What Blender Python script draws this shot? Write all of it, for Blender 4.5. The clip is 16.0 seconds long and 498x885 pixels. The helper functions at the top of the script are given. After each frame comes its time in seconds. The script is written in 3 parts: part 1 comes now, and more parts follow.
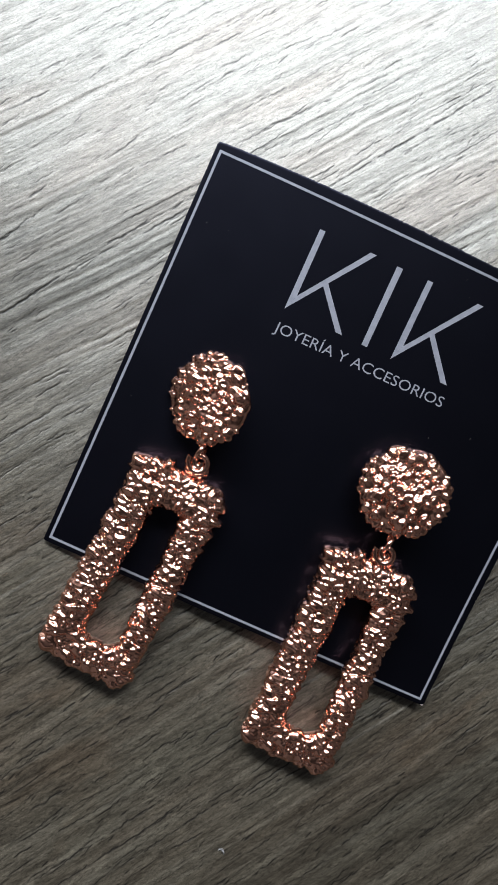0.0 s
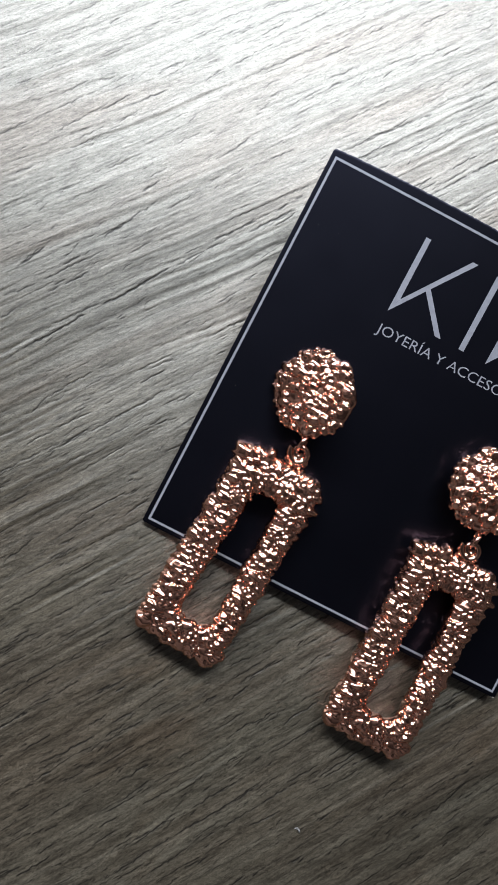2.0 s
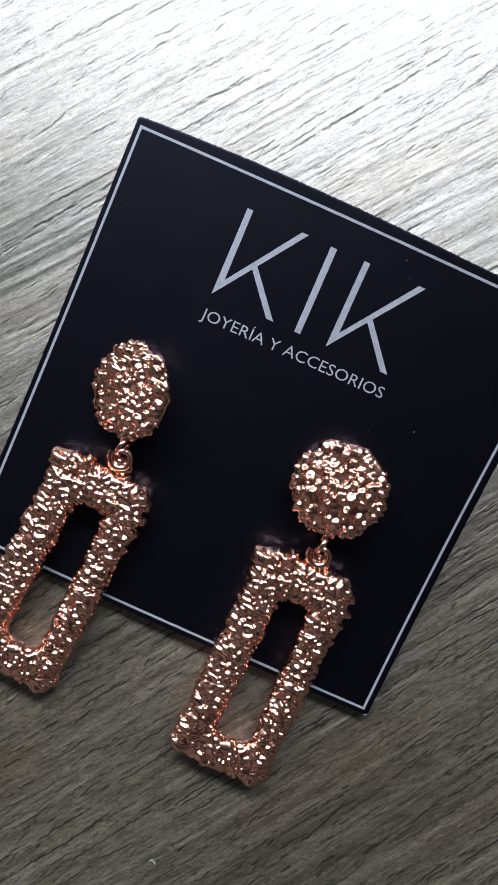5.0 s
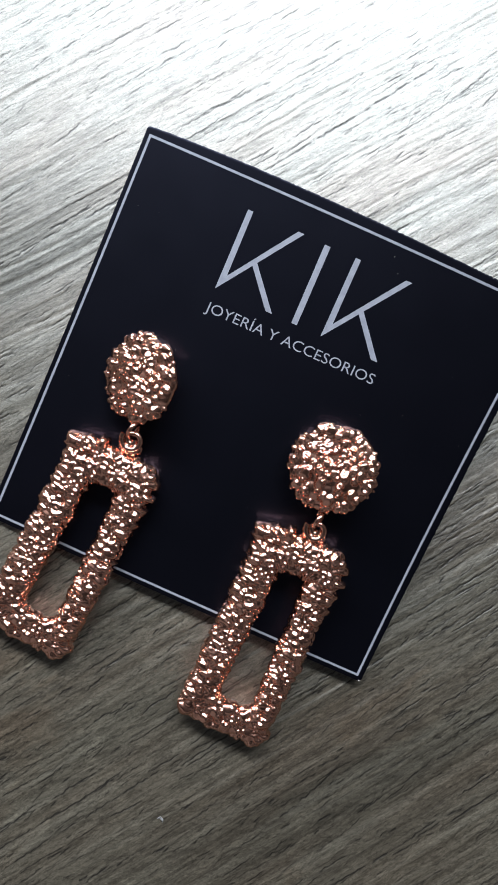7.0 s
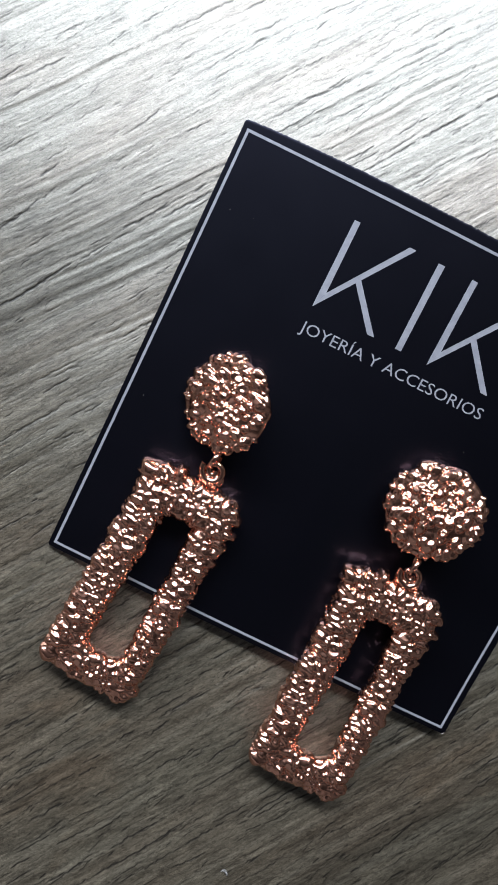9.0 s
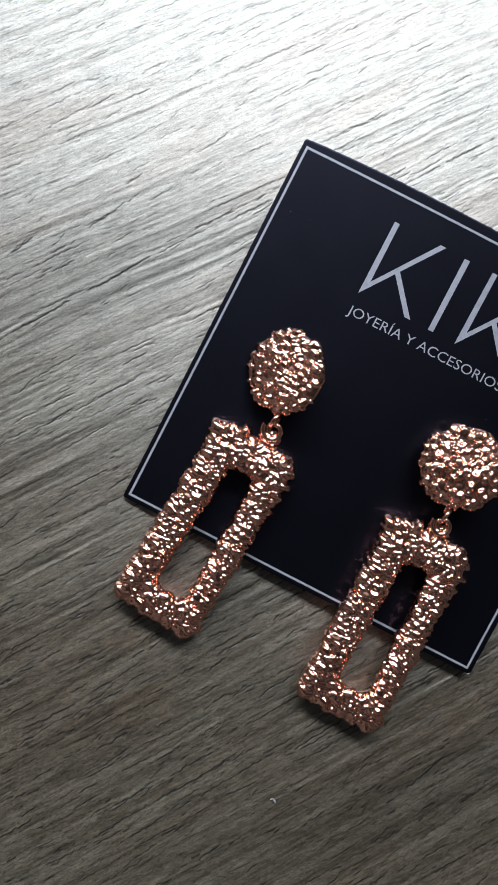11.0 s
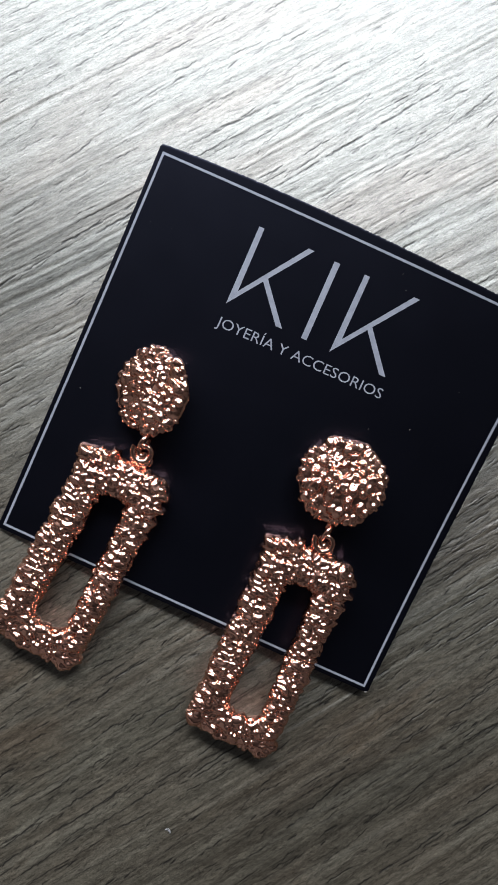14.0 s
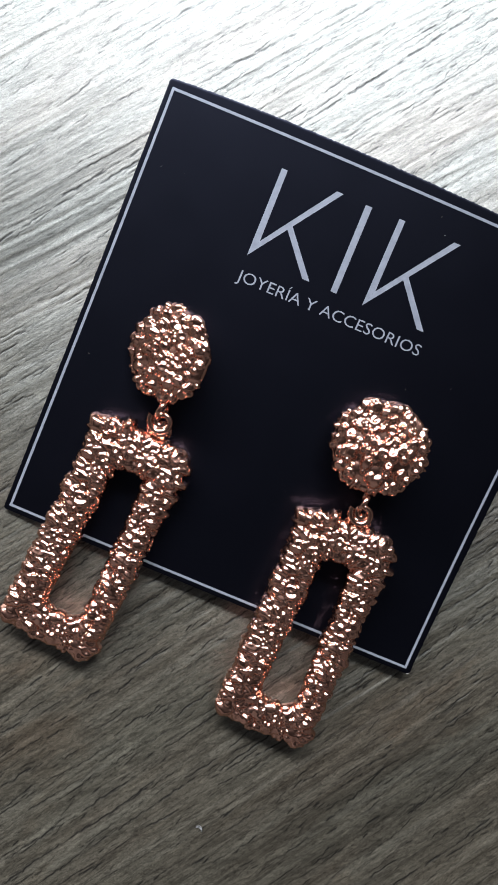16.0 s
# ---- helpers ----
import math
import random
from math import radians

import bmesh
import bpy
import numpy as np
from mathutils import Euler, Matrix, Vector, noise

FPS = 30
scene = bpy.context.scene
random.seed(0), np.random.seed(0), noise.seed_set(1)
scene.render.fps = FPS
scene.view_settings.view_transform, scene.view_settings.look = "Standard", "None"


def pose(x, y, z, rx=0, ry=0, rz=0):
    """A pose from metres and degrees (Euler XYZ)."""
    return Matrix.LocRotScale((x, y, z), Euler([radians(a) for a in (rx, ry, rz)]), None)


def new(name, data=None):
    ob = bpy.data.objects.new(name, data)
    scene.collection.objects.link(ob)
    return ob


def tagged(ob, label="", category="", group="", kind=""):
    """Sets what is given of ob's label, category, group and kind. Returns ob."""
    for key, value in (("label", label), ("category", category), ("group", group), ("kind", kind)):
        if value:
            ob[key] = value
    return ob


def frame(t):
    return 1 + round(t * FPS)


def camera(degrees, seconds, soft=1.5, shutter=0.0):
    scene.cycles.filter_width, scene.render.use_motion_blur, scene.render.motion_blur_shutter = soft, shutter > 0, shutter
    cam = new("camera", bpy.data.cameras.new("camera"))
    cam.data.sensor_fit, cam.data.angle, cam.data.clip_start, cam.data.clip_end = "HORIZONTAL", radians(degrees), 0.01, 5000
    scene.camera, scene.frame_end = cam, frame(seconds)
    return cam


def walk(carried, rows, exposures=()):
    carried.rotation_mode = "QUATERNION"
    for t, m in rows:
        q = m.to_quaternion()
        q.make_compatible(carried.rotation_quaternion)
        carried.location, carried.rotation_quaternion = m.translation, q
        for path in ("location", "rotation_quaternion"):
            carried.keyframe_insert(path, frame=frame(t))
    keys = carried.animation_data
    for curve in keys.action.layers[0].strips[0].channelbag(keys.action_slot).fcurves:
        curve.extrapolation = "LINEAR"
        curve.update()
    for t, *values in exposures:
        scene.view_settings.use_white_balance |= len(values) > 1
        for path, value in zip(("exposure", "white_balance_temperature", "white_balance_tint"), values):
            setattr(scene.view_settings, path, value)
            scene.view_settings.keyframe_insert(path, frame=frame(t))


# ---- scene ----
cam = camera(40.21, 16.0)
# seconds, eye in metres, turn in degrees
PATH = [
    (0, 0.01523, 0.01959, 0.12449, 2.405, -5.989, 24.321),
    (0.5, 0.00877, 0.01787, 0.12287, 2.065, -6.274, 25.280),
    (1, 0.00352, 0.01430, 0.12477, 2.386, -7.227, 26.099),
    (1.5, 0.00061, 0.01172, 0.12736, 2.648, -7.173, 26.857),
    (2, -0.00196, 0.00804, 0.12700, 2.659, -7.289, 27.216),
    (2.5, -0.00230, 0.00785, 0.12344, 2.120, -7.104, 27.283),
    (3, 0.00050, 0.01275, 0.11912, 1.195, -6.165, 26.988),
    (3.5, 0.00804, 0.01739, 0.11699, 0.972, -5.516, 26.201),
    (4, 0.01826, 0.02292, 0.11858, 1.322, -4.365, 25.364),
    (4.5, 0.02566, 0.02668, 0.11965, 1.498, -3.872, 24.801),
    (4.7, 0.02940, 0.02842, 0.11920, 1.294, -3.400, 24.530),
    (6.8, 0.03561, 0.02577, 0.12533, 1.769, -2.104, 23.875),
    (7, 0.03342, 0.02396, 0.12803, 2.163, -2.740, 24.184),
    (7.5, 0.02539, 0.01977, 0.13403, 2.971, -4.107, 24.983),
    (8, 0.02207, 0.02157, 0.13119, 2.498, -4.828, 25.086),
    (8.2, 0.02220, 0.02328, 0.12615, 2.383, -4.173, 25.124),
    (8.5, 0.01995, 0.02944, 0.11938, -0.007, -3.507, 25.722),
    (9, 0.01421, 0.02682, 0.11626, -0.577, -3.715, 26.389),
    (9.2, 0.01165, 0.02524, 0.11525, -0.755, -3.288, 26.682),
    (11.3, 0.00972, 0.00485, 0.13516, 4.367, -4.982, 27.290),
    (11.5, 0.01444, 0.00715, 0.13629, 4.461, -4.245, 26.943),
    (12, 0.02510, 0.01354, 0.13640, 4.503, -3.296, 26.132),
    (12.5, 0.03233, 0.01679, 0.13513, 4.317, -2.571, 25.524),
    (12.8, 0.03753, 0.01917, 0.13354, 4.082, -2.211, 24.842),
    (13, 0.03905, 0.02094, 0.13191, 3.627, -2.586, 24.286),
    (13.5, 0.03923, 0.02355, 0.13046, 3.425, -2.671, 23.944),
    (14, 0.02998, 0.02298, 0.12934, 2.958, -3.572, 24.431),
    (14.5, 0.02272, 0.02068, 0.12603, 2.411, -4.430, 25.147),
    (15, 0.01998, 0.01702, 0.12548, 2.502, -4.740, 25.384),
    (15.2, 0.02024, 0.01720, 0.12412, 2.039, -4.688, 25.120),
    (15.5, 0.02087, 0.01621, 0.12352, 2.236, -5.411, 24.423),
    (15.8, 0.02396, 0.01825, 0.11973, 1.373, -4.592, 23.229),
    (16, 0.02627, 0.01888, 0.11856, 1.624, -4.117, 22.810),
]
walk(cam, [(t, pose(x, y, z, rx, ry, rz)) for t, x, y, z, rx, ry, rz in PATH],
     exposures=[(0.0, -0.03, 6560, 10), (1.0, -0.06, 6580, 10), (2.5, -0.08, 6600, 11), (3.0, 0.0, 6600, 11), (3.5, 0.12, 6550, 11), (4.0, 0.23, 6470, 10), (4.5, 0.22, 6400, 10), (7.0, 0.28, 6350, 9),
                (7.5, 0.2, 6350, 9), (8.0, 0.12, 6350, 9), (8.5, 0.2, 6400, 10), (9.0, 0.2, 6420, 10), (11.5, -0.03, 6480, 10), (12.0, 0.0, 6450, 10),
                (13.0, -0.03, 6420, 10), (14.5, 0.0, 6420, 10), (15.0, 0.05, 6430, 10), (15.5, 0.1, 6400, 10), (16.0, 0.22, 6350, 9)])
# ---- light: one window with an overcast sky, in a plain dim room ----
WIN_Y, WIN_X, WIN_Z, WIN_W, WIN_H = 1.25, -0.98, 1.42, 3.0, 0.70
world = bpy.data.worlds.new("world")
scene.world = world
world.use_nodes = True
wn = world.node_tree
sky = wn.nodes.new("ShaderNodeTexSky")
sky.sky_type, sky.sun_disc, sky.sun_elevation, sky.sun_rotation = "NISHITA", False, radians(40), radians(0)
wn.links.new(sky.outputs["Color"], wn.nodes["Background"].inputs["Color"])
wn.nodes["Background"].inputs["Strength"].default_value = 0.08

lamp = bpy.data.lights.new("window_light", "AREA")
lamp.shape, lamp.size, lamp.size_y = "RECTANGLE", WIN_W, WIN_H
lamp.energy, lamp.color = 222.0, (0.904, 0.947, 1.0)
window_light = new("window_light", lamp)
window_light.matrix_world = pose(WIN_X, WIN_Y + 0.05, WIN_Z, -90, 0, 0)

MM = 0.001


# ---- materials ----
def material(name):
    m = bpy.data.materials.new(name)
    m.use_nodes = True
    return m, m.node_tree, m.node_tree.nodes["Principled BSDF"]


def node(nt, kind, **values):
    n = nt.nodes.new("ShaderNode" + kind)
    for key, value in values.items():
        n.inputs[key].default_value = value
    return n


def noise_at(nt, coords, scale, stretch=(1, 1, 1), detail=4.0, rough=0.55, distortion=0.0, turn=0.0):
    """Noise, stretched along an axis that is turned by some degrees."""
    if turn:
        tn = nt.nodes.new("ShaderNodeMapping")
        tn.inputs["Rotation"].default_value = (0, 0, radians(turn))
        nt.links.new(coords, tn.inputs["Vector"])
        coords = tn.outputs["Vector"]
    mp = nt.nodes.new("ShaderNodeMapping")
    mp.inputs["Scale"].default_value = stretch
    nt.links.new(coords, mp.inputs["Vector"])
    n = node(nt, "TexNoise", Scale=scale, Detail=detail, Roughness=rough, Distortion=distortion)
    nt.links.new(mp.outputs["Vector"], n.inputs["Vector"])
    return n.outputs["Fac"]


def ramp(nt, fac, stops):
    r = nt.nodes.new("ShaderNodeValToRGB")
    while len(r.color_ramp.elements) < len(stops):
        r.color_ramp.elements.new(0.5)
    for e, (p, c) in zip(r.color_ramp.elements, stops):
        e.position, e.color = p, (*c, 1)
    nt.links.new(fac, r.inputs["Fac"])
    return r.outputs["Color"]


def mix(nt, kind, fac, a, b):
    m = nt.nodes.new("ShaderNodeMix")
    m.data_type, m.blend_type = "RGBA", kind
    for value, socket in ((fac, m.inputs[0]), (a, m.inputs[6]), (b, m.inputs[7])):
        if isinstance(value, bpy.types.NodeSocket):
            nt.links.new(value, socket)
        else:
            socket.default_value = value if isinstance(value, float) else (*value, 1)
    return m.outputs[2]


def bump(nt, bsdf, height, strength, distance):
    b = node(nt, "Bump", Strength=strength, Distance=distance)
    nt.links.new(height, b.inputs["Height"])
    nt.links.new(b.outputs["Normal"], bsdf.inputs["Normal"])
    return b


def weathered_oak():
    """Grey-brown wood decor; the grain runs along the object's x axis."""
    m, nt, bsdf = material("weathered_oak")
    co = nt.nodes.new("ShaderNodeTexCoord").outputs["Object"]
    broad = noise_at(nt, co, 110, (0.10, 1, 1), 3, 0.5, 0.1)
    streak = noise_at(nt, co, 560, (0.035, 1, 1), 4, 0.6, 0.05)
    mottle = noise_at(nt, co, 1000, (0.22, 1, 1), 6, 0.6, 1.2, 4)
    grit = noise_at(nt, co, 2600, (0.42, 1, 1), 5, 0.7, 1.3, 9)
    tint = noise_at(nt, co, 75, (0.16, 1, 1), 3, 0.5, 0.4)
    col = ramp(nt, streak, [(0.30, (0.0380, 0.0333, 0.0261)), (0.5, (0.0590, 0.0527, 0.0420)), (0.70, (0.0800, 0.0735, 0.0602))])
    col = mix(nt, "MULTIPLY", 1.0, col, ramp(nt, broad, [(0.32, (0.90, 0.88, 0.86)), (0.5, (1.0, 0.99, 0.97)), (0.70, (1.1, 1.11, 1.1))]))
    col = mix(nt, "MULTIPLY", 1.0, col, ramp(nt, tint, [(0.36, (1.06, 0.99, 0.93)), (0.5, (1.02, 1.0, 0.96)), (0.64, (1.0, 1.01, 0.97))]))
    col = mix(nt, "MULTIPLY", 0.6, col, ramp(nt, mottle, [(0.36, (0.50, 0.48, 0.46)), (0.5, (1, 1, 1)), (0.64, (1.35, 1.35, 1.33))]))
    col = mix(nt, "MULTIPLY", 1.0, col, ramp(nt, grit, [(0.36, (0.50, 0.49, 0.48)), (0.5, (1, 1, 1)), (0.64, (1.4, 1.4, 1.4))]))
    dash = noise_at(nt, co, 1700, (0.13, 1, 1), 4, 0.6, 0.9, -3)
    flecks = ramp(nt, dash, [(0.38, (0.40, 0.39, 0.38)), (0.44, (0.96, 0.96, 0.96)), (0.58, (1.03, 1.03, 1.02)), (0.64, (1.4, 1.4, 1.38))])
    col = mix(nt, "MULTIPLY", 0.5, col, flecks)
    thread = noise_at(nt, co, 1900, (0.06, 1, 1), 4, 0.6, 0.5, 1.5)
    col = mix(nt, "MULTIPLY", 0.45, col, ramp(nt, thread, [(0.36, (0.38, 0.37, 0.36)), (0.43, (0.95, 0.95, 0.95)), (0.55, (1.05, 1.05, 1.04)), (0.66, (1.45, 1.45, 1.42))]))
    stain = noise_at(nt, co, 55, (0.5, 1, 1), 5, 0.6, 0.5)
    col = mix(nt, "MULTIPLY", 0.45, col, ramp(nt, stain, [(0.34, (0.98, 0.80, 0.68)), (0.43, (1, 1, 1))]))
    speck = noise_at(nt, co, 4200, (0.8, 1, 1), 3, 0.6, 0.6)
    dots = ramp(nt, speck, [(0.34, (0.5, 0.5, 0.5)), (0.43, (0.97, 0.97, 0.97)), (0.57, (1.03, 1.03, 1.03)), (0.66, (1.5, 1.5, 1.5))])
    col = mix(nt, "MULTIPLY", 0.8, col, dots)
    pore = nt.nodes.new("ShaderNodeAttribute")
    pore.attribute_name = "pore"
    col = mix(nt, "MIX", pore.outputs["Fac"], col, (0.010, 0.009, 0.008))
    tone = nt.nodes.new("ShaderNodeAttribute")
    tone.attribute_name = "tone"
    col = mix(nt, "MULTIPLY", 1.0, col, tone.outputs["Color"])
    nt.links.new(col, bsdf.inputs["Base Color"])
    r = node(nt, "MapRange")
    r.inputs["To Min"].default_value, r.inputs["To Max"].default_value = 0.42, 0.54
    nt.links.new(streak, r.inputs["Value"])
    nt.links.new(r.outputs["Result"], bsdf.inputs["Roughness"])
    bsdf.inputs["Specular IOR Level"].default_value = 0.15
    sheen = ramp(nt, mottle, [(0.34, (0.82, 0.81, 0.79)), (0.5, (0.94, 0.94, 0.92)), (0.64, (1, 1, 0.98))])
    sheen = mix(nt, "MULTIPLY", 0.8, sheen, ramp(nt, grit, [(0.36, (0.70, 0.69, 0.68)), (0.5, (0.96, 0.96, 0.96)), (0.62, (1, 1, 1))]))
    sheen = mix(nt, "MULTIPLY", 0.5, sheen, ramp(nt, streak, [(0.30, (0.66, 0.64, 0.62)), (0.52, (0.98, 0.98, 0.98)), (0.6, (1, 1, 1))]))
    sheen = mix(nt, "MULTIPLY", 0.9, sheen, ramp(nt, tint, [(0.36, (0.93, 0.89, 0.86)), (0.5, (0.97, 0.98, 0.96)), (0.64, (0.97, 0.99, 0.97))]))
    sheen = mix(nt, "MULTIPLY", 0.35, sheen, ramp(nt, dash, [(0.38, (0.62, 0.62, 0.61)), (0.45, (0.97, 0.97, 0.96)), (0.5, (1, 1, 0.98))]))
    sheen = mix(nt, "MULTIPLY", 0.8, sheen, ramp(nt, thread, [(0.36, (0.62, 0.62, 0.61)), (0.44, (0.85, 0.85, 0.85)), (0.55, (0.88, 0.88, 0.87)), (0.63, (1, 1, 1))]))
    sheen = mix(nt, "MIX", pore.outputs["Fac"], sheen, (0.15, 0.15, 0.15))
    sheen = mix(nt, "MULTIPLY", 0.45, sheen, dots)
    sheen = mix(nt, "MULTIPLY", 1.0, sheen, tone.outputs["Color"])
    h = nt.nodes.new("ShaderNodeMath")
    h.operation = "ADD"
    nt.links.new(mottle, h.inputs[0])
    nt.links.new(dash, h.inputs[1])
    b = bump(nt, bsdf, h.outputs[0], 0.7, 0.00005)
    gloss = nt.nodes.new("ShaderNodeBsdfGlossy")
    gloss.distribution = "BECKMANN"
    nt.links.new(sheen, gloss.inputs["Color"])
    nt.links.new(r.outputs["Result"], gloss.inputs["Roughness"])
    nt.links.new(b.outputs["Normal"], gloss.inputs["Normal"])
    both = node(nt, "MixShader", Fac=0.176)
    nt.links.new(bsdf.outputs["BSDF"], both.inputs[1])
    nt.links.new(gloss.outputs["BSDF"], both.inputs[2])
    nt.links.new(both.outputs["Shader"], nt.nodes["Material Output"].inputs["Surface"])
    return m


def rose_gold():
    m, nt, bsdf = material("rose_gold")
    co = nt.nodes.new("ShaderNodeTexCoord").outputs["Object"]
    n = noise_at(nt, co, 260, detail=4)
    col = ramp(nt, n, [(0.3, (0.72, 0.375, 0.285)), (0.7, (0.80, 0.445, 0.345))])
    nt.links.new(col, bsdf.inputs["Base Color"])
    bsdf.inputs["Metallic"].default_value = 1.0
    r = node(nt, "MapRange")
    r.inputs["To Min"].default_value, r.inputs["To Max"].default_value = 0.16, 0.24
    nt.links.new(noise_at(nt, co, 900, detail=3), r.inputs["Value"])
    nt.links.new(r.outputs["Result"], bsdf.inputs["Roughness"])
    bump(nt, bsdf, noise_at(nt, co, 1300, detail=2), 0.12, 0.00004)
    return m


def black_card():
    m, nt, bsdf = material("black_card")
    co = nt.nodes.new("ShaderNodeTexCoord").outputs["Object"]
    col = ramp(nt, noise_at(nt, co, 70, detail=5), [(0.3, (0.0003, 0.0003, 0.0006)), (0.7, (0.0006, 0.0005, 0.0010))])
    nt.links.new(col, bsdf.inputs["Base Color"])
    r = node(nt, "MapRange")
    r.inputs["To Min"].default_value, r.inputs["To Max"].default_value = 0.32, 0.37
    nt.links.new(noise_at(nt, co, 120, detail=6), r.inputs["Value"])
    nt.links.new(r.outputs["Result"], bsdf.inputs["Roughness"])
    bsdf.inputs["Specular IOR Level"].default_value = 0.42
    bsdf.inputs["Specular Tint"].default_value = (0.58, 0.64, 1.0, 1)
    bump(nt, bsdf, noise_at(nt, co, 2500, detail=2), 0.08, 0.00005)
    return m


def plain(name, a, b, scale, rough, relief=0.1):
    m, nt, bsdf = material(name)
    co = nt.nodes.new("ShaderNodeTexCoord").outputs["Object"]
    n = noise_at(nt, co, scale, detail=6)
    nt.links.new(ramp(nt, n, [(0.3, a), (0.7, b)]), bsdf.inputs["Base Color"])
    bsdf.inputs["Roughness"].default_value = rough
    bump(nt, bsdf, n, relief, 0.3 / scale)
    return m


OAK, GOLD, CARD = weathered_oak(), rose_gold(), black_card()
PRINT = plain("white_ink", (0.305, 0.325, 0.395), (0.385, 0.405, 0.48), 900, 0.37, 0.02)
PRINT.node_tree.nodes["Principled BSDF"].inputs["Metallic"].default_value = 0.5
PULP = plain("card_edge", (0.03, 0.03, 0.035), (0.10, 0.10, 0.11), 2500, 0.9, 0.3)
FIBRES = plain("paper_fibres", (0.22, 0.20, 0.19), (0.42, 0.40, 0.38), 3000, 0.9, 0.3)
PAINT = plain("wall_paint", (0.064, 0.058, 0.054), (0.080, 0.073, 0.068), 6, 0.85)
# near-black ceiling colour stands in for the dark of a person and phone overhead
OVERHEAD_SHADE = plain("ceiling_shade", (0.010, 0.008, 0.008), (0.013, 0.011, 0.010), 6, 0.85)
BOARDS = plain("floor_boards", (0.07, 0.055, 0.045), (0.10, 0.08, 0.06), 8, 0.6)
FRAME = plain("table_wood", (0.045, 0.040, 0.032), (0.075, 0.068, 0.055), 40, 0.5)
DUST = plain("dust", (0.10, 0.10, 0.10), (0.22, 0.22, 0.22), 2000, 0.9)


# ---- building helpers ----
def part(name, bm, mat, parent=None, label="", smooth=False):
    me = bpy.data.meshes.new(name)
    bm.to_mesh(me)
    bm.free()
    return part_of(name, me, mat, parent, label, smooth)


def part_of(name, me, mat, parent=None, label="", smooth=False):
    if mat and not me.materials:
        me.materials.append(mat)
    if smooth:
        me.shade_smooth()
    ob = new(name, me)
    ob.parent = parent
    return tagged(ob, label)


def sheet(name, points, faces):
    me = bpy.data.meshes.new(name)
    me.from_pydata([tuple(p) for p in points], [], faces)
    me.update()
    return me


def box(x0, x1, y0, y1, z0, z1, bevel=0.0):
    bm = bmesh.new()
    bmesh.ops.create_cube(bm, size=1)
    for v in bm.verts:
        v.co = ((x0 + x1) / 2 + v.co.x * (x1 - x0), (y0 + y1) / 2 + v.co.y * (y1 - y0), (z0 + z1) / 2 + v.co.z * (z1 - z0))
    if bevel:
        bmesh.ops.bevel(bm, geom=bm.edges[:], offset=bevel, segments=2, affect="EDGES")
    return bm


def grid_faces(nu, nv, close_u=False, close_v=False):
    u, v = np.meshgrid(np.arange(nu if close_u else nu - 1), np.arange(nv if close_v else nv - 1), indexing="ij")
    u, v = u.ravel(), v.ravel()
    u2, v2 = (u + 1) % nu, (v + 1) % nv
    return np.stack([u * nv + v, u2 * nv + v, u2 * nv + v2, u * nv + v2], 1)


def quick_mesh(name, points, quads):
    """A mesh from arrays of places and of four-cornered faces."""
    me = bpy.data.meshes.new(name)
    me.vertices.add(len(points))
    me.vertices.foreach_set("co", np.ascontiguousarray(points, np.float32).ravel())
    me.loops.add(4 * len(quads))
    me.loops.foreach_set("vertex_index", quads.astype(np.int32).ravel())
    me.polygons.add(len(quads))
    me.polygons.foreach_set("loop_start", np.arange(0, 4 * len(quads), 4, dtype=np.int32))
    me.update(calc_edges=True)
    me.validate()
    return me


# ---- the room, which only shows in reflections ----
FLOOR_Z, TOP_Z, X0, X1, Y0 = -0.75, 2.1, -2.7, 1.9, -1.9
Y1 = WIN_Y


def structure(name, bm, mat, label):
    return tagged(part(name, bm, mat), label, name.split("_")[0], kind="structure")


structure("floor", box(X0 - 0.1, X1 + 0.1, Y0 - 0.1, Y1 + 0.2, FLOOR_Z - 0.1, FLOOR_Z), BOARDS, "dark wooden floor below the table")
structure("ceiling", box(X0 - 0.1, X1 + 0.1, Y0 - 0.1, Y1 + 0.2, TOP_Z, TOP_Z + 0.1), OVERHEAD_SHADE, "plain ceiling, coloured near black for the shade of someone leaning over")
structure("wall_west", box(X0 - 0.1, X0, Y0, Y1, FLOOR_Z, TOP_Z), PAINT, "plain painted wall of a dim room")
structure("wall_east", box(X1, X1 + 0.1, Y0, Y1, FLOOR_Z, TOP_Z), PAINT, "plain painted wall of a dim room")
structure("wall_south", box(X0, X1, Y0 - 0.1, Y0, FLOOR_Z, TOP_Z), PAINT, "plain painted wall of a dim room")
wall = bmesh.new()
wx0, wx1, wz0, wz1 = WIN_X - WIN_W / 2, WIN_X + WIN_W / 2, WIN_Z - WIN_H / 2, WIN_Z + WIN_H / 2
for a, b, c, d in ((X0, wx0, FLOOR_Z, TOP_Z), (wx1, X1, FLOOR_Z, TOP_Z), (wx0, wx1, FLOOR_Z, wz0), (wx0, wx1, wz1, TOP_Z)):
    piece = box(a, b, Y1, Y1 + 0.15, c, d)
    me = bpy.data.meshes.new("piece")
    piece.to_mesh(me)
    wall.from_mesh(me)
    piece.free()
    bpy.data.meshes.remove(me)
structure("wall_north", wall, PAINT, "painted wall with a window opening")


# ---- the table ----
GRAIN = 54.0
rng = np.random.default_rng(7)
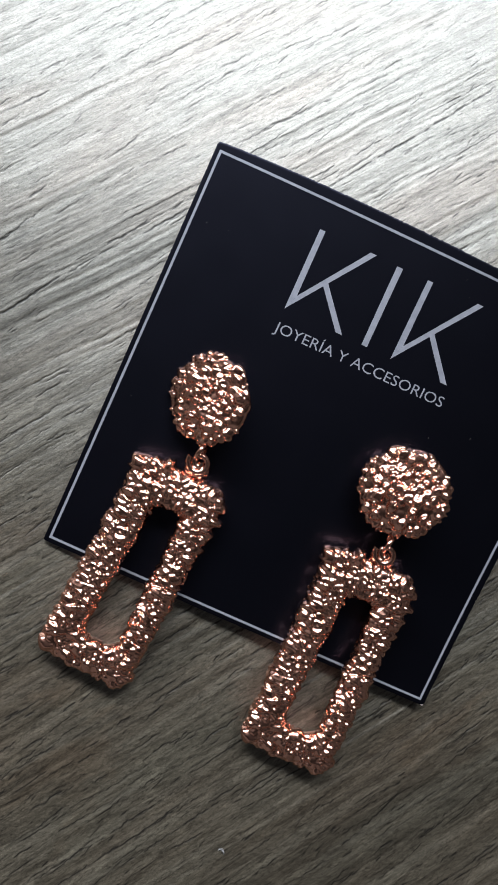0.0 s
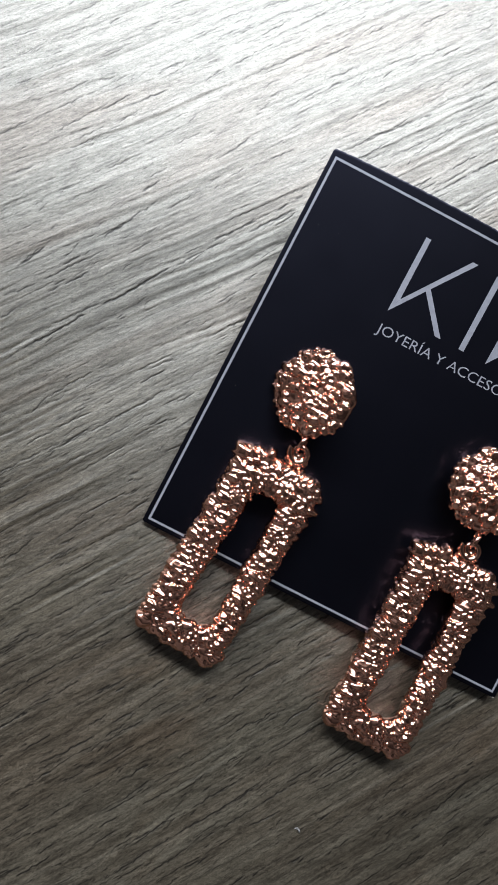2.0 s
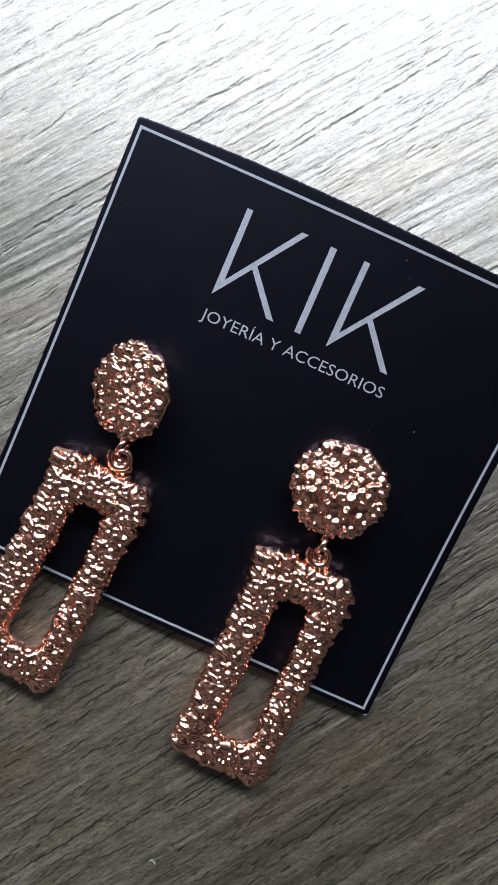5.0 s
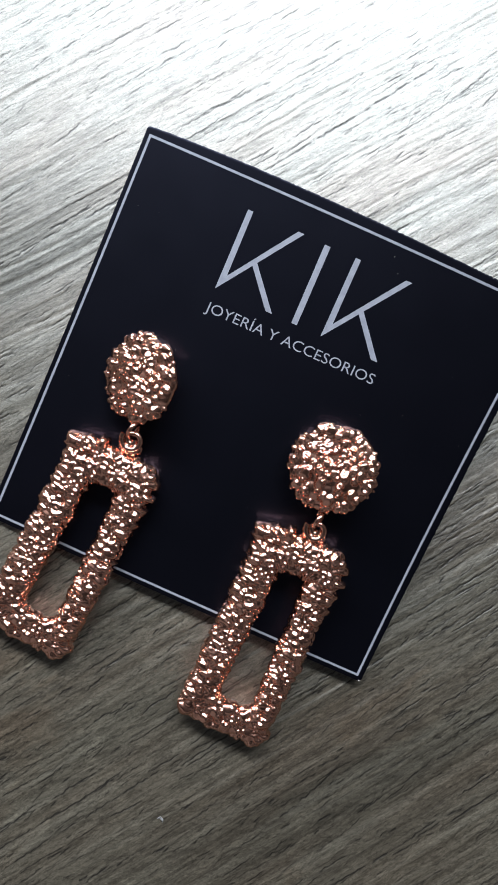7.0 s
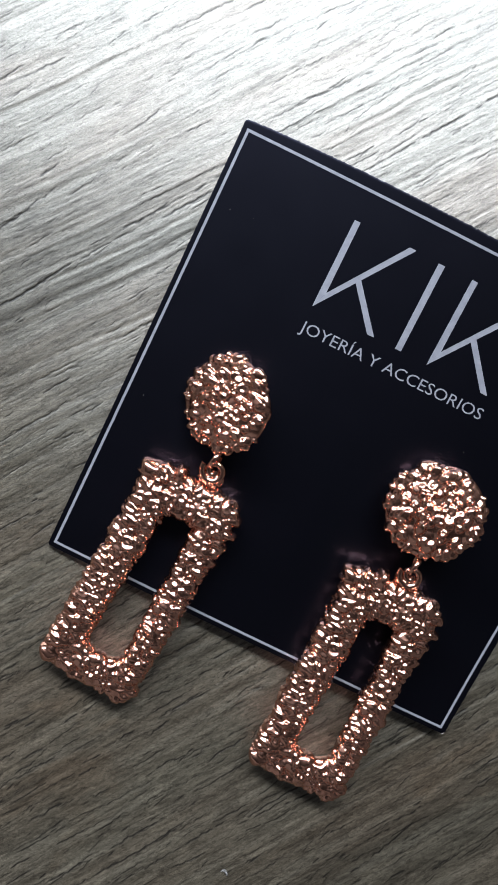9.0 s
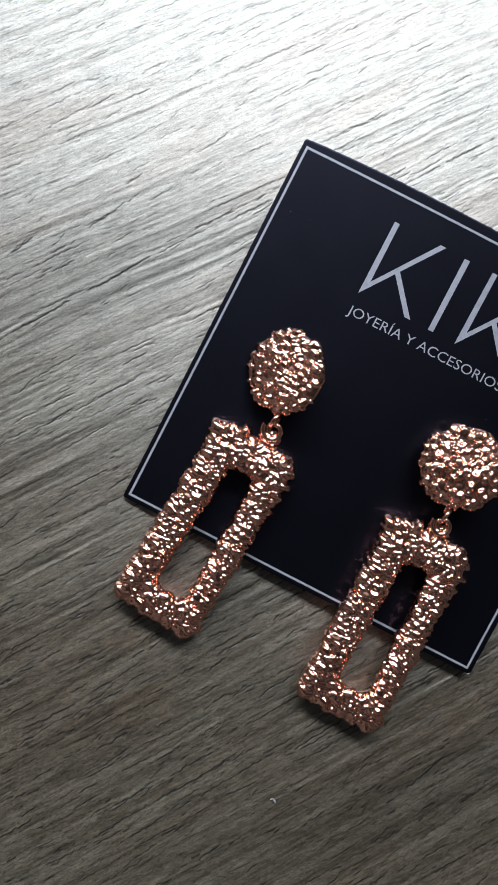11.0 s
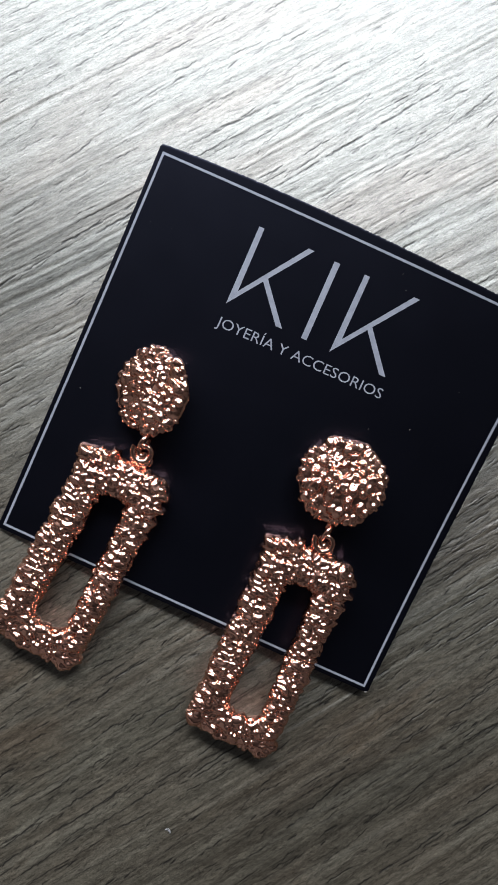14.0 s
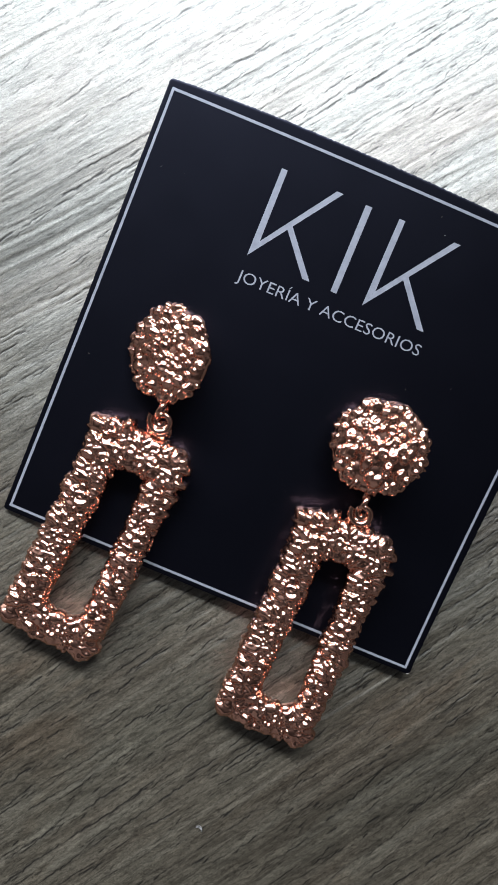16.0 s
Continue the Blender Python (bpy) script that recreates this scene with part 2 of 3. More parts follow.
# grooves of the decor that stand out: along the grain, across it, length (mm), drift, depth
CRACKS = [(-11.0, 37.4, 42.0, 3.5, 1.1), (29.8, 41.3, 23.0, 0.7, 0.9), (40.0, 40.2, 11.0, 0.4, 0.7), (15.2, 50.6, 13.2, 2.2, 0.8), (25.2, 55.4, 4.5, 0.8, 1.0),
          (40.2, 55.2, 17.6, 2.9, 0.7), (62.3, 58.9, 12.0, 1.0, 0.7), (-1.8, 51.8, 7.4, 1.7, 1.0), (6.3, 49.1, 7.3, 0.3, 0.7), (1.5, 45.6, 8.6, 0.1, 0.8),
          (-8.0, 44.9, 6.0, 0.5, 0.9), (28.5, 71.4, 15.0, -0.3, 0.5), (36.7, 73.7, 14.2, -0.8, 0.5), (67.0, 47.4, 40.0, -2.0, 0.6), (74.5, 31.9, 42.0, 2.0, 0.8)]
CRACKS += [(-14.3, 18.0, 8.8, 1.5, 0.7), (-27.0, 5.0, 6.6, 1.1, 0.7), (-40.5, -20.8, 8.4, -0.3, 1.1), (-37.3, -32.0, 1.5, -0.2, 1.2), (-14.2, -53.6, 13.0, 0.8, 0.7),
           (13.9, -70.2, 22.8, -0.7, 0.6), (39.4, -90.0, 8.4, -1.3, 0.9), (45.7, -59.5, 5.8, 0.5, 0.8), (28.2, -79.4, 4.0, -1.9, 1.0), (30.6, -81.6, 4.6, 1.2, 1.0)]


def smooth_noise(n, step, seed):
    """A line of n values that wanders, with a bend every step values."""
    r = np.random.default_rng(seed)
    k = r.normal(size=int(n / step) + 4)
    x = np.arange(n) / step
    i = x.astype(int)
    f = x - i
    f = f * f * (3 - 2 * f)
    return k[i] * (1 - f) + k[i + 1] * f


def build_table():
    # dense where the camera looks, coarse beyond
    along = np.concatenate([[-420, -300, -180, -110, -80], np.arange(-64, 152, 0.36), [175, 210, 260, 400, 580]])
    across = np.concatenate([[-330, -240, -170], np.arange(-118, 102, 0.14), [170, 240, 330]])
    na, nc = len(along), len(across)
    g, c = np.meshgrid(along, across, indexing="ij")
    wander = np.interp(g, along, 0.6 * smooth_noise(na, 70, 1) + 0.12 * smooth_noise(na, 16, 2))
    z, pore = np.zeros_like(g), np.zeros_like(g)
    # shallow ribs of the embossed decor, fading in and out along the grain
    for k, (step, amp, run) in enumerate(((19, 0.022, 240), (10, 0.022, 130), (5, 0.020, 70))):
        for j in range(3):
            rib = smooth_noise(nc + 400, step, 20 + 10 * k + j)
            fade = np.clip(0.5 + 0.8 * smooth_noise(na, run, 50 + 10 * k + j), 0, 1)
            at = np.interp(c + wander, across, np.arange(nc))
            z += amp * fade[:, None] * np.interp(at, np.arange(nc + 400), rib) * 0.6
    marks = [(a, b, n, d, 1.5 * s, 0.13) for a, b, n, d, s in CRACKS]
    for _ in range(620):  # long thin cracks
        s = rng.random() ** 1.6
        marks.append((rng.uniform(-95, 140), rng.uniform(-122, 112), 8 + 30 * rng.random() ** 1.6, rng.normal(0.3, 0.7), 0.25 + 0.75 * s ** 1.6, 0.07 + 0.04 * s))
    for _ in range(1700):  # jagged ones between
        marks.append((rng.uniform(-95, 150), rng.uniform(-122, 112), 2.5 + 9 * rng.random() ** 1.5, rng.normal(0.3, 0.5), 0.45 + 0.85 * rng.random() ** 1.4, 0.07 + 0.03 * rng.random()))
    for _ in range(8000):  # short fine ones
        s = rng.random() ** 1.8
        marks.append((rng.uniform(-90, 160), rng.uniform(-122, 112), 1.2 + 7 * rng.random() ** 2, rng.normal(0.05, 0.25), 0.15 + 0.7 * s, 0.07 + 0.04 * rng.random()))
    for _ in range(110):  # pits
        marks.append((rng.uniform(-90, 160), rng.uniform(-122, 112), 0.4 + 0.5 * rng.random(), 0.0, 0.4 + 0.5 * rng.random(), 0.09 + 0.06 * rng.random()))
    # marks fade towards the window, as if washed out by its glare, and strengthen opposite
    marks = [(a, b, n, d, s * np.interp(b, (-30, 10, 60), (1.4, 1.1, 0.72)) if i >= len(CRACKS) else s, w) for i, (a, b, n, d, s, w) in enumerate(marks)]
    for a, b, length, drift, s, wide in marks:
        i0, i1 = np.searchsorted(along, (a - 0.5, a + length + 0.5))
        if i1 - i0 < 2:
            continue
        n = i1 - i0
        key = int(1000 * (a + 200) + 77 * (b + 200)) % 99991
        f = np.clip((along[i0:i1] - a) / length, 0, 1)
        # it wanders a little and jumps sideways here and there
        jog = np.random.default_rng(key)
        steps = np.where(jog.random(n) < 0.04, jog.normal(0, 0.15, n), 0.0).cumsum()
        line = b + drift * f + (0.07 * smooth_noise(n, 12, key) + 0.09 * smooth_noise(n, 2, key + 1) + steps - steps.mean()) * min(1, length / 3)
        j0, j1 = np.searchsorted(across, (line.min() - 1.2, line.max() + 1.2))
        off = across[None, j0:j1] - line[:, None]
        taper = np.clip(5 * f * (1 - f), 0, 1) ** 0.5 if length > 1.2 else np.ones_like(f)
        rough = np.clip(0.7 + 0.4 * smooth_noise(n, 11, key + 2) + 0.3 * smooth_noise(n, 2, key + 3), 0.08, 1.3)
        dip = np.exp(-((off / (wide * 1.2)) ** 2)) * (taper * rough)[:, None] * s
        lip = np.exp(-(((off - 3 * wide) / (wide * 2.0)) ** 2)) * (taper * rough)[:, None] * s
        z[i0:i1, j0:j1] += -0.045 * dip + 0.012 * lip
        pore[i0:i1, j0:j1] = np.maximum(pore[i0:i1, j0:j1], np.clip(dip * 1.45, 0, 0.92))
    z -= 0.05
    top = np.stack([g, c, z], -1).reshape(-1, 3) * MM
    me = quick_mesh("tabletop", top, grid_faces(na, nc))
    # long soft bands along the grain, paler or darker than the rest: along, across, reach along and across, how much
    tone = np.ones_like(g)
    for a, b, wa, wb, much in ((24, 41, 28, 10, -0.40), (-8, 23, 26, 8, 0.27), (-24, 2, 24, 12, 0.25), (28, -78, 45, 13, -0.24), (78, -52, 25, 9, -0.1)):
        ripple = 0.75 * smooth_noise(nc, 30, int(b + 400)) + 0.5 * smooth_noise(nc, 9, int(b + 600))
        tone += much * np.exp(-((g - a) / wa) ** 2 - ((c - b + 0.05 * (g - a)) / wb) ** 2) * np.clip(1 + 0.5 * ripple, 0.2, 1.7)
    me.attributes.new("tone", "FLOAT", "POINT").data.foreach_set("value", tone.ravel().astype(np.float32))
    at = me.attributes.new("pore", "FLOAT", "POINT")
    at.data.foreach_set("value", pore.ravel().astype(np.float32))
    table = new("table")
    table.matrix_world = pose(0, 0, 0, 0, 0, GRAIN)
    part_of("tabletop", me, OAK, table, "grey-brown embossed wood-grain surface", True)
    part("core", box(-0.4198, 0.5798, -0.3298, 0.3298, -0.028, -0.0015, 0.001), FRAME, table)
    for x in (-0.38, 0.54):
        for y in (-0.29, 0.29):
            part("leg", box(x - 0.025, x + 0.025, y - 0.025, y + 0.025, FLOOR_Z, -0.028, 0.002), FRAME, table)
    return tagged(table, "grey-brown weathered wood-grain table top with dark grooves", "table")


build_table()


# ---- the card ----
def card_z(x, y):
    """Height of the card's face in mm: it rests on its lower edge, is propped up by the earring posts and bulges a little."""
    u, v = x / 73.0, y / 73.0
    return 1.0 + 4.598 * u + 8.77 * v - 0.358 * u * v - 3.481 * u * u - 0.559 * u * u * v + 2.439 * v * v + 2.779 * u * v * v + 1.328 * u * u * v * v


LO, HI, HIGH, THICK = -1.0, 74.1, 74.4, 0.45


def cut(u, v):
    """From the printed square, 73 mm wide, to the card's own not quite square outline."""
    return u - 0.35 * v / 73.0 * (1 - 1.6 * u / 73.0) - 0.25, v * (71.75 - 0.65 * u / 73.0) / 73.0 - 0.1


def on_card(x, y, lift=0.0):
    return (x * MM, y * MM, (card_z(x, y) + lift) * MM)


def lay_on_card(name, polygons, parent, lift=0.035, label=""):
    """Flat printed shapes, each a polygon in mm on the card's face, cut small enough to follow it."""
    bm = bmesh.new()
    for poly in polygons:
        bm.faces.new([bm.verts.new((x, y, 0)) for x, y in poly])
    for axis in (0, 1):
        for k in range(1, 15):
            no = [0, 0, 0]
            no[axis] = 1
            bmesh.ops.bisect_plane(bm, geom=bm.verts[:] + bm.edges[:] + bm.faces[:], plane_co=[5.0 * k * (axis == 0), 5.0 * k * (axis == 1), 0], plane_no=no)
    for v in bm.verts:
        v.co = on_card(v.co.x, v.co.y, lift)
    bmesh.ops.recalc_face_normals(bm, faces=bm.faces[:])
    return part(name, bm, PRINT, parent, label)


def stroke(x0, y0, x1, y1, x2, y2, x3, y3):
    return [(x0, y0), (x1, y1), (x2, y2), (x3, y3)]


def build_card():
    card = new("earring_card")
    n = 451
    s = np.linspace(0, 1, n)
    x, y = np.meshgrid(s, s, indexing="ij")
    # rounded corners and a slightly ragged die-cut edge
    px, py = LO + (HI - LO) * x, LO + (HIGH - LO) * y
    px, py = px + 0.35 * x * np.sin(np.pi * y), py + 0.75 * y * np.sin(np.pi * x ** 0.75) - 0.2 * x * y
    r = 0.5
    for cx in (0, 1):
        for cy in (0, 1):
            ex, ey = (HI - r if cx else LO + r), (HIGH - r if cy else LO + r)
            dx, dy = px - ex, py - ey
            inside = (dx * (1 if cx else -1) > 0) & (dy * (1 if cy else -1) > 0)
            d = np.maximum(np.hypot(dx, dy), 1e-6)
            k = np.where(inside, np.minimum(1, np.maximum(np.abs(dx), np.abs(dy)) / d), 1)
            px, py = ex + dx * np.where(inside, k, 1), ey + dy * np.where(inside, k, 1)
    rim = rng.normal(0, 0.017, (4, n))
    px[0] += rim[0]
    px[-1] += rim[1] * 2.0
    py[:, 0] += rim[2]
    py[:, -1] += rim[3] * 2.2
    px, py = cut(px, py)
    zf = card_z(px, py)
    edge = np.minimum(np.minimum(x, 1 - x), np.minimum(y, 1 - y)) * (HI - LO)
    zf = zf - 0.05 * np.clip(1 - edge / 0.35, 0, 1) ** 2
    face = quick_mesh("face", np.stack([px, py, zf], -1).reshape(-1, 3) * MM, grid_faces(n, n))
    part_of("face", face, CARD, card, "satin black printed face", True)
    back = np.stack([px, py, zf - THICK], -1)
    loop = [(i, 0) for i in range(n - 1)] + [(n - 1, j) for j in range(n - 1)] + [(i, n - 1) for i in range(n - 1, 0, -1)] + [(0, j) for j in range(n - 1, 0, -1)]
    pts = [(px[i, j] * MM, py[i, j] * MM, (zf[i, j] - 0.004) * MM) for i, j in loop] + [tuple(back[i, j] * MM) for i, j in loop]
    m = len(loop)
    me = sheet("edge", pts, [(k, m + k, m + (k + 1) % m, (k + 1) % m) for k in range(m)])
    part_of("edge", me, PULP, card, "raw cut edge of the card")
    me = quick_mesh("back", back.reshape(-1, 3) * MM, grid_faces(n, n)[:, ::-1])
    part_of("back", me, PULP, card)
    # pale fibres where the lower corner is worn
    bm = bmesh.new()
    for k in range(9):
        made = bmesh.ops.create_icosphere(bm, subdivisions=1, radius=1.0)["verts"]
        ux, uy = rng.uniform(-0.9, 0.2), rng.uniform(-0.15, 0.35) * (1 if k % 2 else 0.3)
        ex, ey = cut(HI - 0.2 + 0.35 * ux, LO + 0.05 + uy)
        size = rng.uniform(0.06, 0.14)
        for v in made:
            v.co = ((ex + v.co.x * size * 1.6) * MM, (ey + v.co.y * size) * MM, (card_z(ex, ey) - 0.12 + v.co.z * size) * MM)
    part("worn_corner", bm, FIBRES, card, "pale frayed paper at one corner")
    # white line round the face
    a, b, w = 0.0, 73.0, 0.43
    o = a - w / 2, b + w / 2
    i = a + w / 2, b - w / 2
    for ring in ([(o[0], o[0]), (o[1], o[0]), (i[1], i[0]), (i[0], i[0])], [(o[1], o[0]), (o[1], o[1]), (i[1], i[1]), (i[1], i[0])],
                 [(o[1], o[1]), (o[0], o[1]), (i[0], i[1]), (i[1], i[1])], [(o[0], o[1]), (o[0], o[0]), (i[0], i[0]), (i[0], i[1])]):
        lay_on_card("border_line", [[cut(*p) for p in ring]], card, label="thin white printed line")
    # the mark: slanted and upright bars
    for x in (20.1, 40.35):
        d = 0.0 if x < 30 else -0.2
        lay_on_card("logo_bar", [stroke(x, 66.75 + d, x + 1.0, 66.75 + d, x + 1.2, 55.3 + d, x + 0.15, 52.5 + d)], card, label="white printed bar")
        lay_on_card("logo_bar", [stroke(x + 0.15, 52.5 + d, x + 1.2, 55.28 + d, x + 9.45, 66.7 + d, x + 10.6, 66.7 + d)], card, label="white printed bar")
        lay_on_card("logo_bar", [stroke(x + 4.5, 58.6 + d, x + 4.95, 59.5 + d, x + 11.1, 52.45 + d, x + 9.85, 52.45 + d)], card, label="white printed bar")
    lay_on_card("logo_bar", [stroke(34.6, 66.5, 35.7, 66.5, 35.95, 52.4, 34.9, 52.4)], card, label="white printed bar")
    # the line of writing below it
    cu = bpy.data.curves.new("writing", "FONT")
    cu.offset = -0.003
    cu.body, cu.size, cu.resolution_u = "JOYER\u00cdA Y ACCESORIOS", 1.0, 3
    ob = new("writing", cu)
    me = bpy.data.meshes.new_from_object(ob.evaluated_get(bpy.context.evaluated_depsgraph_get()))
    bpy.data.objects.remove(ob)
    co = np.array([v.co[:] for v in me.vertices])
    wide = co[:, 0].max() - co[:, 0].min()
    tall = 0.72
    for v, (x, y, _) in zip(me.vertices, co):
        v.co = on_card(20.05 + (x - co[:, 0].min()) / wide * 32.2, 48.3 + (x - co[:, 0].min()) / wide * 0.15 + y / tall * 1.9, 0.035)
    me.update()
    part_of("writing", me, PRINT, card, "white printed capitals")
    return tagged(card, "square black jewellery card with white border, lying tilted on the table", "jewellery card")


build_card()


# ---- the earrings ----
def scatter(points, share, r, count, gap):
    """Up to count of the points, evenly scattered, none nearer to another than gap."""
    kept = []
    for p in points[r.choice(len(points), 5 * count, replace=False, p=share)]:
        if not kept or ((np.array(kept) - p) ** 2).sum(1).min() > gap * gap:
            kept.append(p)
    return np.array(kept[:count])


def nuggets(points, share, seed, area, layers, placed=()):
    """Cast nugget relief, in mm: low swells, and on them flat-topped lumps that lean each its own way, some hollowed, and round beads.
    Each layer: lumps to the square mm, radius, height, stretch along x, share with a hollow, lean, and how much of the radius the flank takes.
    placed: single lumps besides: place, radius, height, stretch, hollow."""
    r = np.random.default_rng(seed)
    out, upper = np.zeros(len(points)), np.zeros(len(points))
    for number, (density, radius, high, stretch, hollow, lean, flank) in enumerate(layers):
        seeds = scatter(points, share, r, int(area * density), 0.5 / density ** 0.5)
        k = len(seeds)
        size = radius * r.uniform(0.7, 1.3, k)
        lump = high * r.uniform(0.6, 1.1, k)
        crater = np.where(r.random(k) < hollow, r.uniform(0.3, 0.7, k), 0.0)
        tilt = np.clip(r.normal(0, lean, (k, 3)), -1.6 * lean, 1.6 * lean)
        wide = 1 + (stretch - 1) * r.uniform(0.2, 1.3, k) * np.where(seeds[:, 0] < -2.5, 1.3, 0.8)
        if number == 1 and placed:
            own = np.array(placed)
            seeds, size, lump = np.r_[seeds, own[:, :3]], np.r_[size, own[:, 3]], np.r_[lump, own[:, 4]]
            wide, crater, tilt = np.r_[wide, own[:, 5]], np.r_[crater, own[:, 6]], np.r_[tilt, np.zeros((len(own), 3))]
        metric = np.stack([1 / (wide * size), 1 / size, 1 / size], 1)
        reach = size.max() * max(1, wide.max())
        for i in range(0, len(points), 1500):
            p = points[i:i + 1500]
            near = ((seeds > p.min(0) - reach) & (seeds < p.max(0) + reach)).all(1)
            if not near.any():
                continue
            off = p[:, None] - seeds[None, near]
            q = np.sqrt(((off * metric[None, near]) ** 2).sum(-1))
            body = np.clip((1 - q) / flank, 0, 1)
            body = body * (2 - body) if flank > 0.9 else body * body * (3 - 2 * body)
            top = lump[None, near] * (1 - crater[None, near] * np.exp(-((q / 0.3) ** 2))) + (off * tilt[None, near]).sum(-1)
            part_sum = ((body * np.clip(top, 0.05, None)) ** 8).sum(1)
            if number:
                upper[i:i + 1500] += part_sum
            else:
                out[i:i + 1500] = part_sum ** 0.125
    return out + upper ** 0.125


def relief(points, quads, seed, area, layers, keep=None, placed=()):
    nrm = np.zeros_like(points)
    a, b, c, d = (points[quads[:, k]] for k in range(4))
    fn = np.cross(c - a, d - b)
    for k in range(4):
        np.add.at(nrm, quads[:, k], fn)
    nrm /= np.maximum(np.linalg.norm(nrm, axis=1, keepdims=True), 1e-9)
    if (nrm * (points - points.mean(0)))[:, 2].sum() < 0:
        nrm = -nrm
    share = np.zeros(len(points))
    np.add.at(share, quads.ravel(), np.repeat(np.linalg.norm(fn, axis=1), 4))
    h = nuggets(points, share / share.sum(), seed, area, layers, placed)
    return points + nrm * (h if keep is None else h * keep)[:, None]


def rounded(x0, x1, y0, y1, r_up, r_low, per_side):
    """A closed outline, clockwise from the middle of the upper side; each side and corner has a set number of places."""
    out = []
    middles = ((x1 - r_up, y1 - r_up, r_up), (x1 - r_low, y0 + r_low, r_low), (x0 + r_low, y0 + r_low, r_low), (x0 + r_up, y1 - r_up, r_up))
    for k, (cx, cy, r) in enumerate(middles):
        n, m, a0 = per_side[k % 2], 24, 90 - 90 * k
        arc = np.radians(a0 - np.linspace(0, 90, m))
        out.append(np.stack([cx + r * np.cos(arc), cy + r * np.sin(arc)], 1))
        nx, ny, nr = middles[(k + 1) % 4]
        na = -90 * k
        end = np.array([nx + nr * math.cos(radians(na)), ny + nr * math.sin(radians(na))])
        f = np.linspace(0, 1, n + 2)[1:-1, None]
        out.append(out[-1][-1] * (1 - f) + end * f)
    return np.concatenate(out)


def drop_mesh():
    """The hanging frame: a thick, lumpy rectangle with a long hole. Its middle is the origin, its face points to +z."""
    sides = (300, 96)
    outer = rounded(-7.65, 7.65, -18.65, 18.15, 1.3, 1.3, sides)
    inner = rounded(-2.75, 3.55, -14.3, 12.7, 1.5, 2.7, sides)
    low = (12.7 - inner[:, 1]) / 26.8
    inner[:, 0] += np.where(inner[:, 0] < 0.4, 0.2 - 0.9 * low, -0.1 + 1.1 * low) * np.minimum(1, np.abs(inner[:, 0] - 0.4) / 2.0)
    v = np.linspace(0, 2 * np.pi, 4001)
    ce, se = np.cos(v), np.sin(v)
    square = np.where(ce < 0, 0.62 - 0.02 * np.minimum(1, -2 * ce), 0.62 - 0.12 * np.minimum(1, 2 * ce))
    cs, sn = np.sign(ce) * np.abs(ce) ** square, np.sign(se) * np.abs(se) ** square
    run = np.r_[0, np.cumsum(np.hypot(np.diff(cs) * 2.6, np.diff(sn) * 1.5))]
    even = np.linspace(0, run[-1], 140, endpoint=False)
    cs, sn = np.interp(even, run, cs), np.interp(even, run, sn)
    # the walls draw in below the edge of the face
    cs = cs * np.where(sn < 0.25, 1 - np.where(cs < 0, 0.62, 0.16) * np.clip((0.25 - sn) / 0.9, 0, 1), 1.0)
    mid, half = (outer + inner) / 2, (outer - inner) / 2
    xy = mid[:, None] + half[:, None] * cs[None, :, None]
    z = np.broadcast_to(1.5 * sn, xy.shape[:2])
    # the face bends down towards its lower end
    z = np.where(z > 0, z * (1 - 0.35 * np.clip((-xy[..., 1] - 12.5) / 6.0, 0, 1) ** 1.3), z)
    pts = np.concatenate([xy, z[..., None]], -1).reshape(-1, 3)
    quads = grid_faces(len(outer), len(cs), True, True)
    keep = np.tile(np.interp(cs, [-1, -0.75, 0.7, 1], [0.9, 1.0, 1.0, 1.2]), len(outer))
    pts = relief(pts, quads, 11, 1750, ((0.16, 1.9, 0.5, 1.3, 0.0, 0.08, 1.0), (0.36, 1.12, 0.7, 1.35, 0.45, 0.24, 0.68), (0.32, 0.72, 0.76, 1.15, 0.3, 0.1, 0.85)), keep,
                 ((-7.5, 16.6, 0.4, 1.7, 1.5, 1.0, 0.55), (-7.6, 14.0, 0.5, 1.1, 0.7, 1.0, 0.3), (-3.2, 18.1, 0.4, 1.6, 1.6, 1.0, 0.3), (-5.6, 17.9, 0.2, 0.9, 0.7, 1.0, 0.0),
                  (7.4, 16.4, 0.5, 1.25, 1.2, 1.6, 0.3), (7.6, 14.0, 0.5, 1.25, 1.4, 1.8, 0.2), (7.6, 11.5, 0.4, 1.1, 1.0, 1.5, 0.2),
                  (7.5, -16.8, 0.4, 1.1, 0.9, 1.0, 0.3), (6.2, -18.4, 0.3, 1.0, 1.0, 1.0, 0.4), (3.6, -18.5, 0.3, 0.9, 0.9, 1.0, 0.2), (-6.8, -18.0, 0.3, 1.1, 0.8, 1.0, 0.3)))
    return quick_mesh("drop", pts * MM, quads)


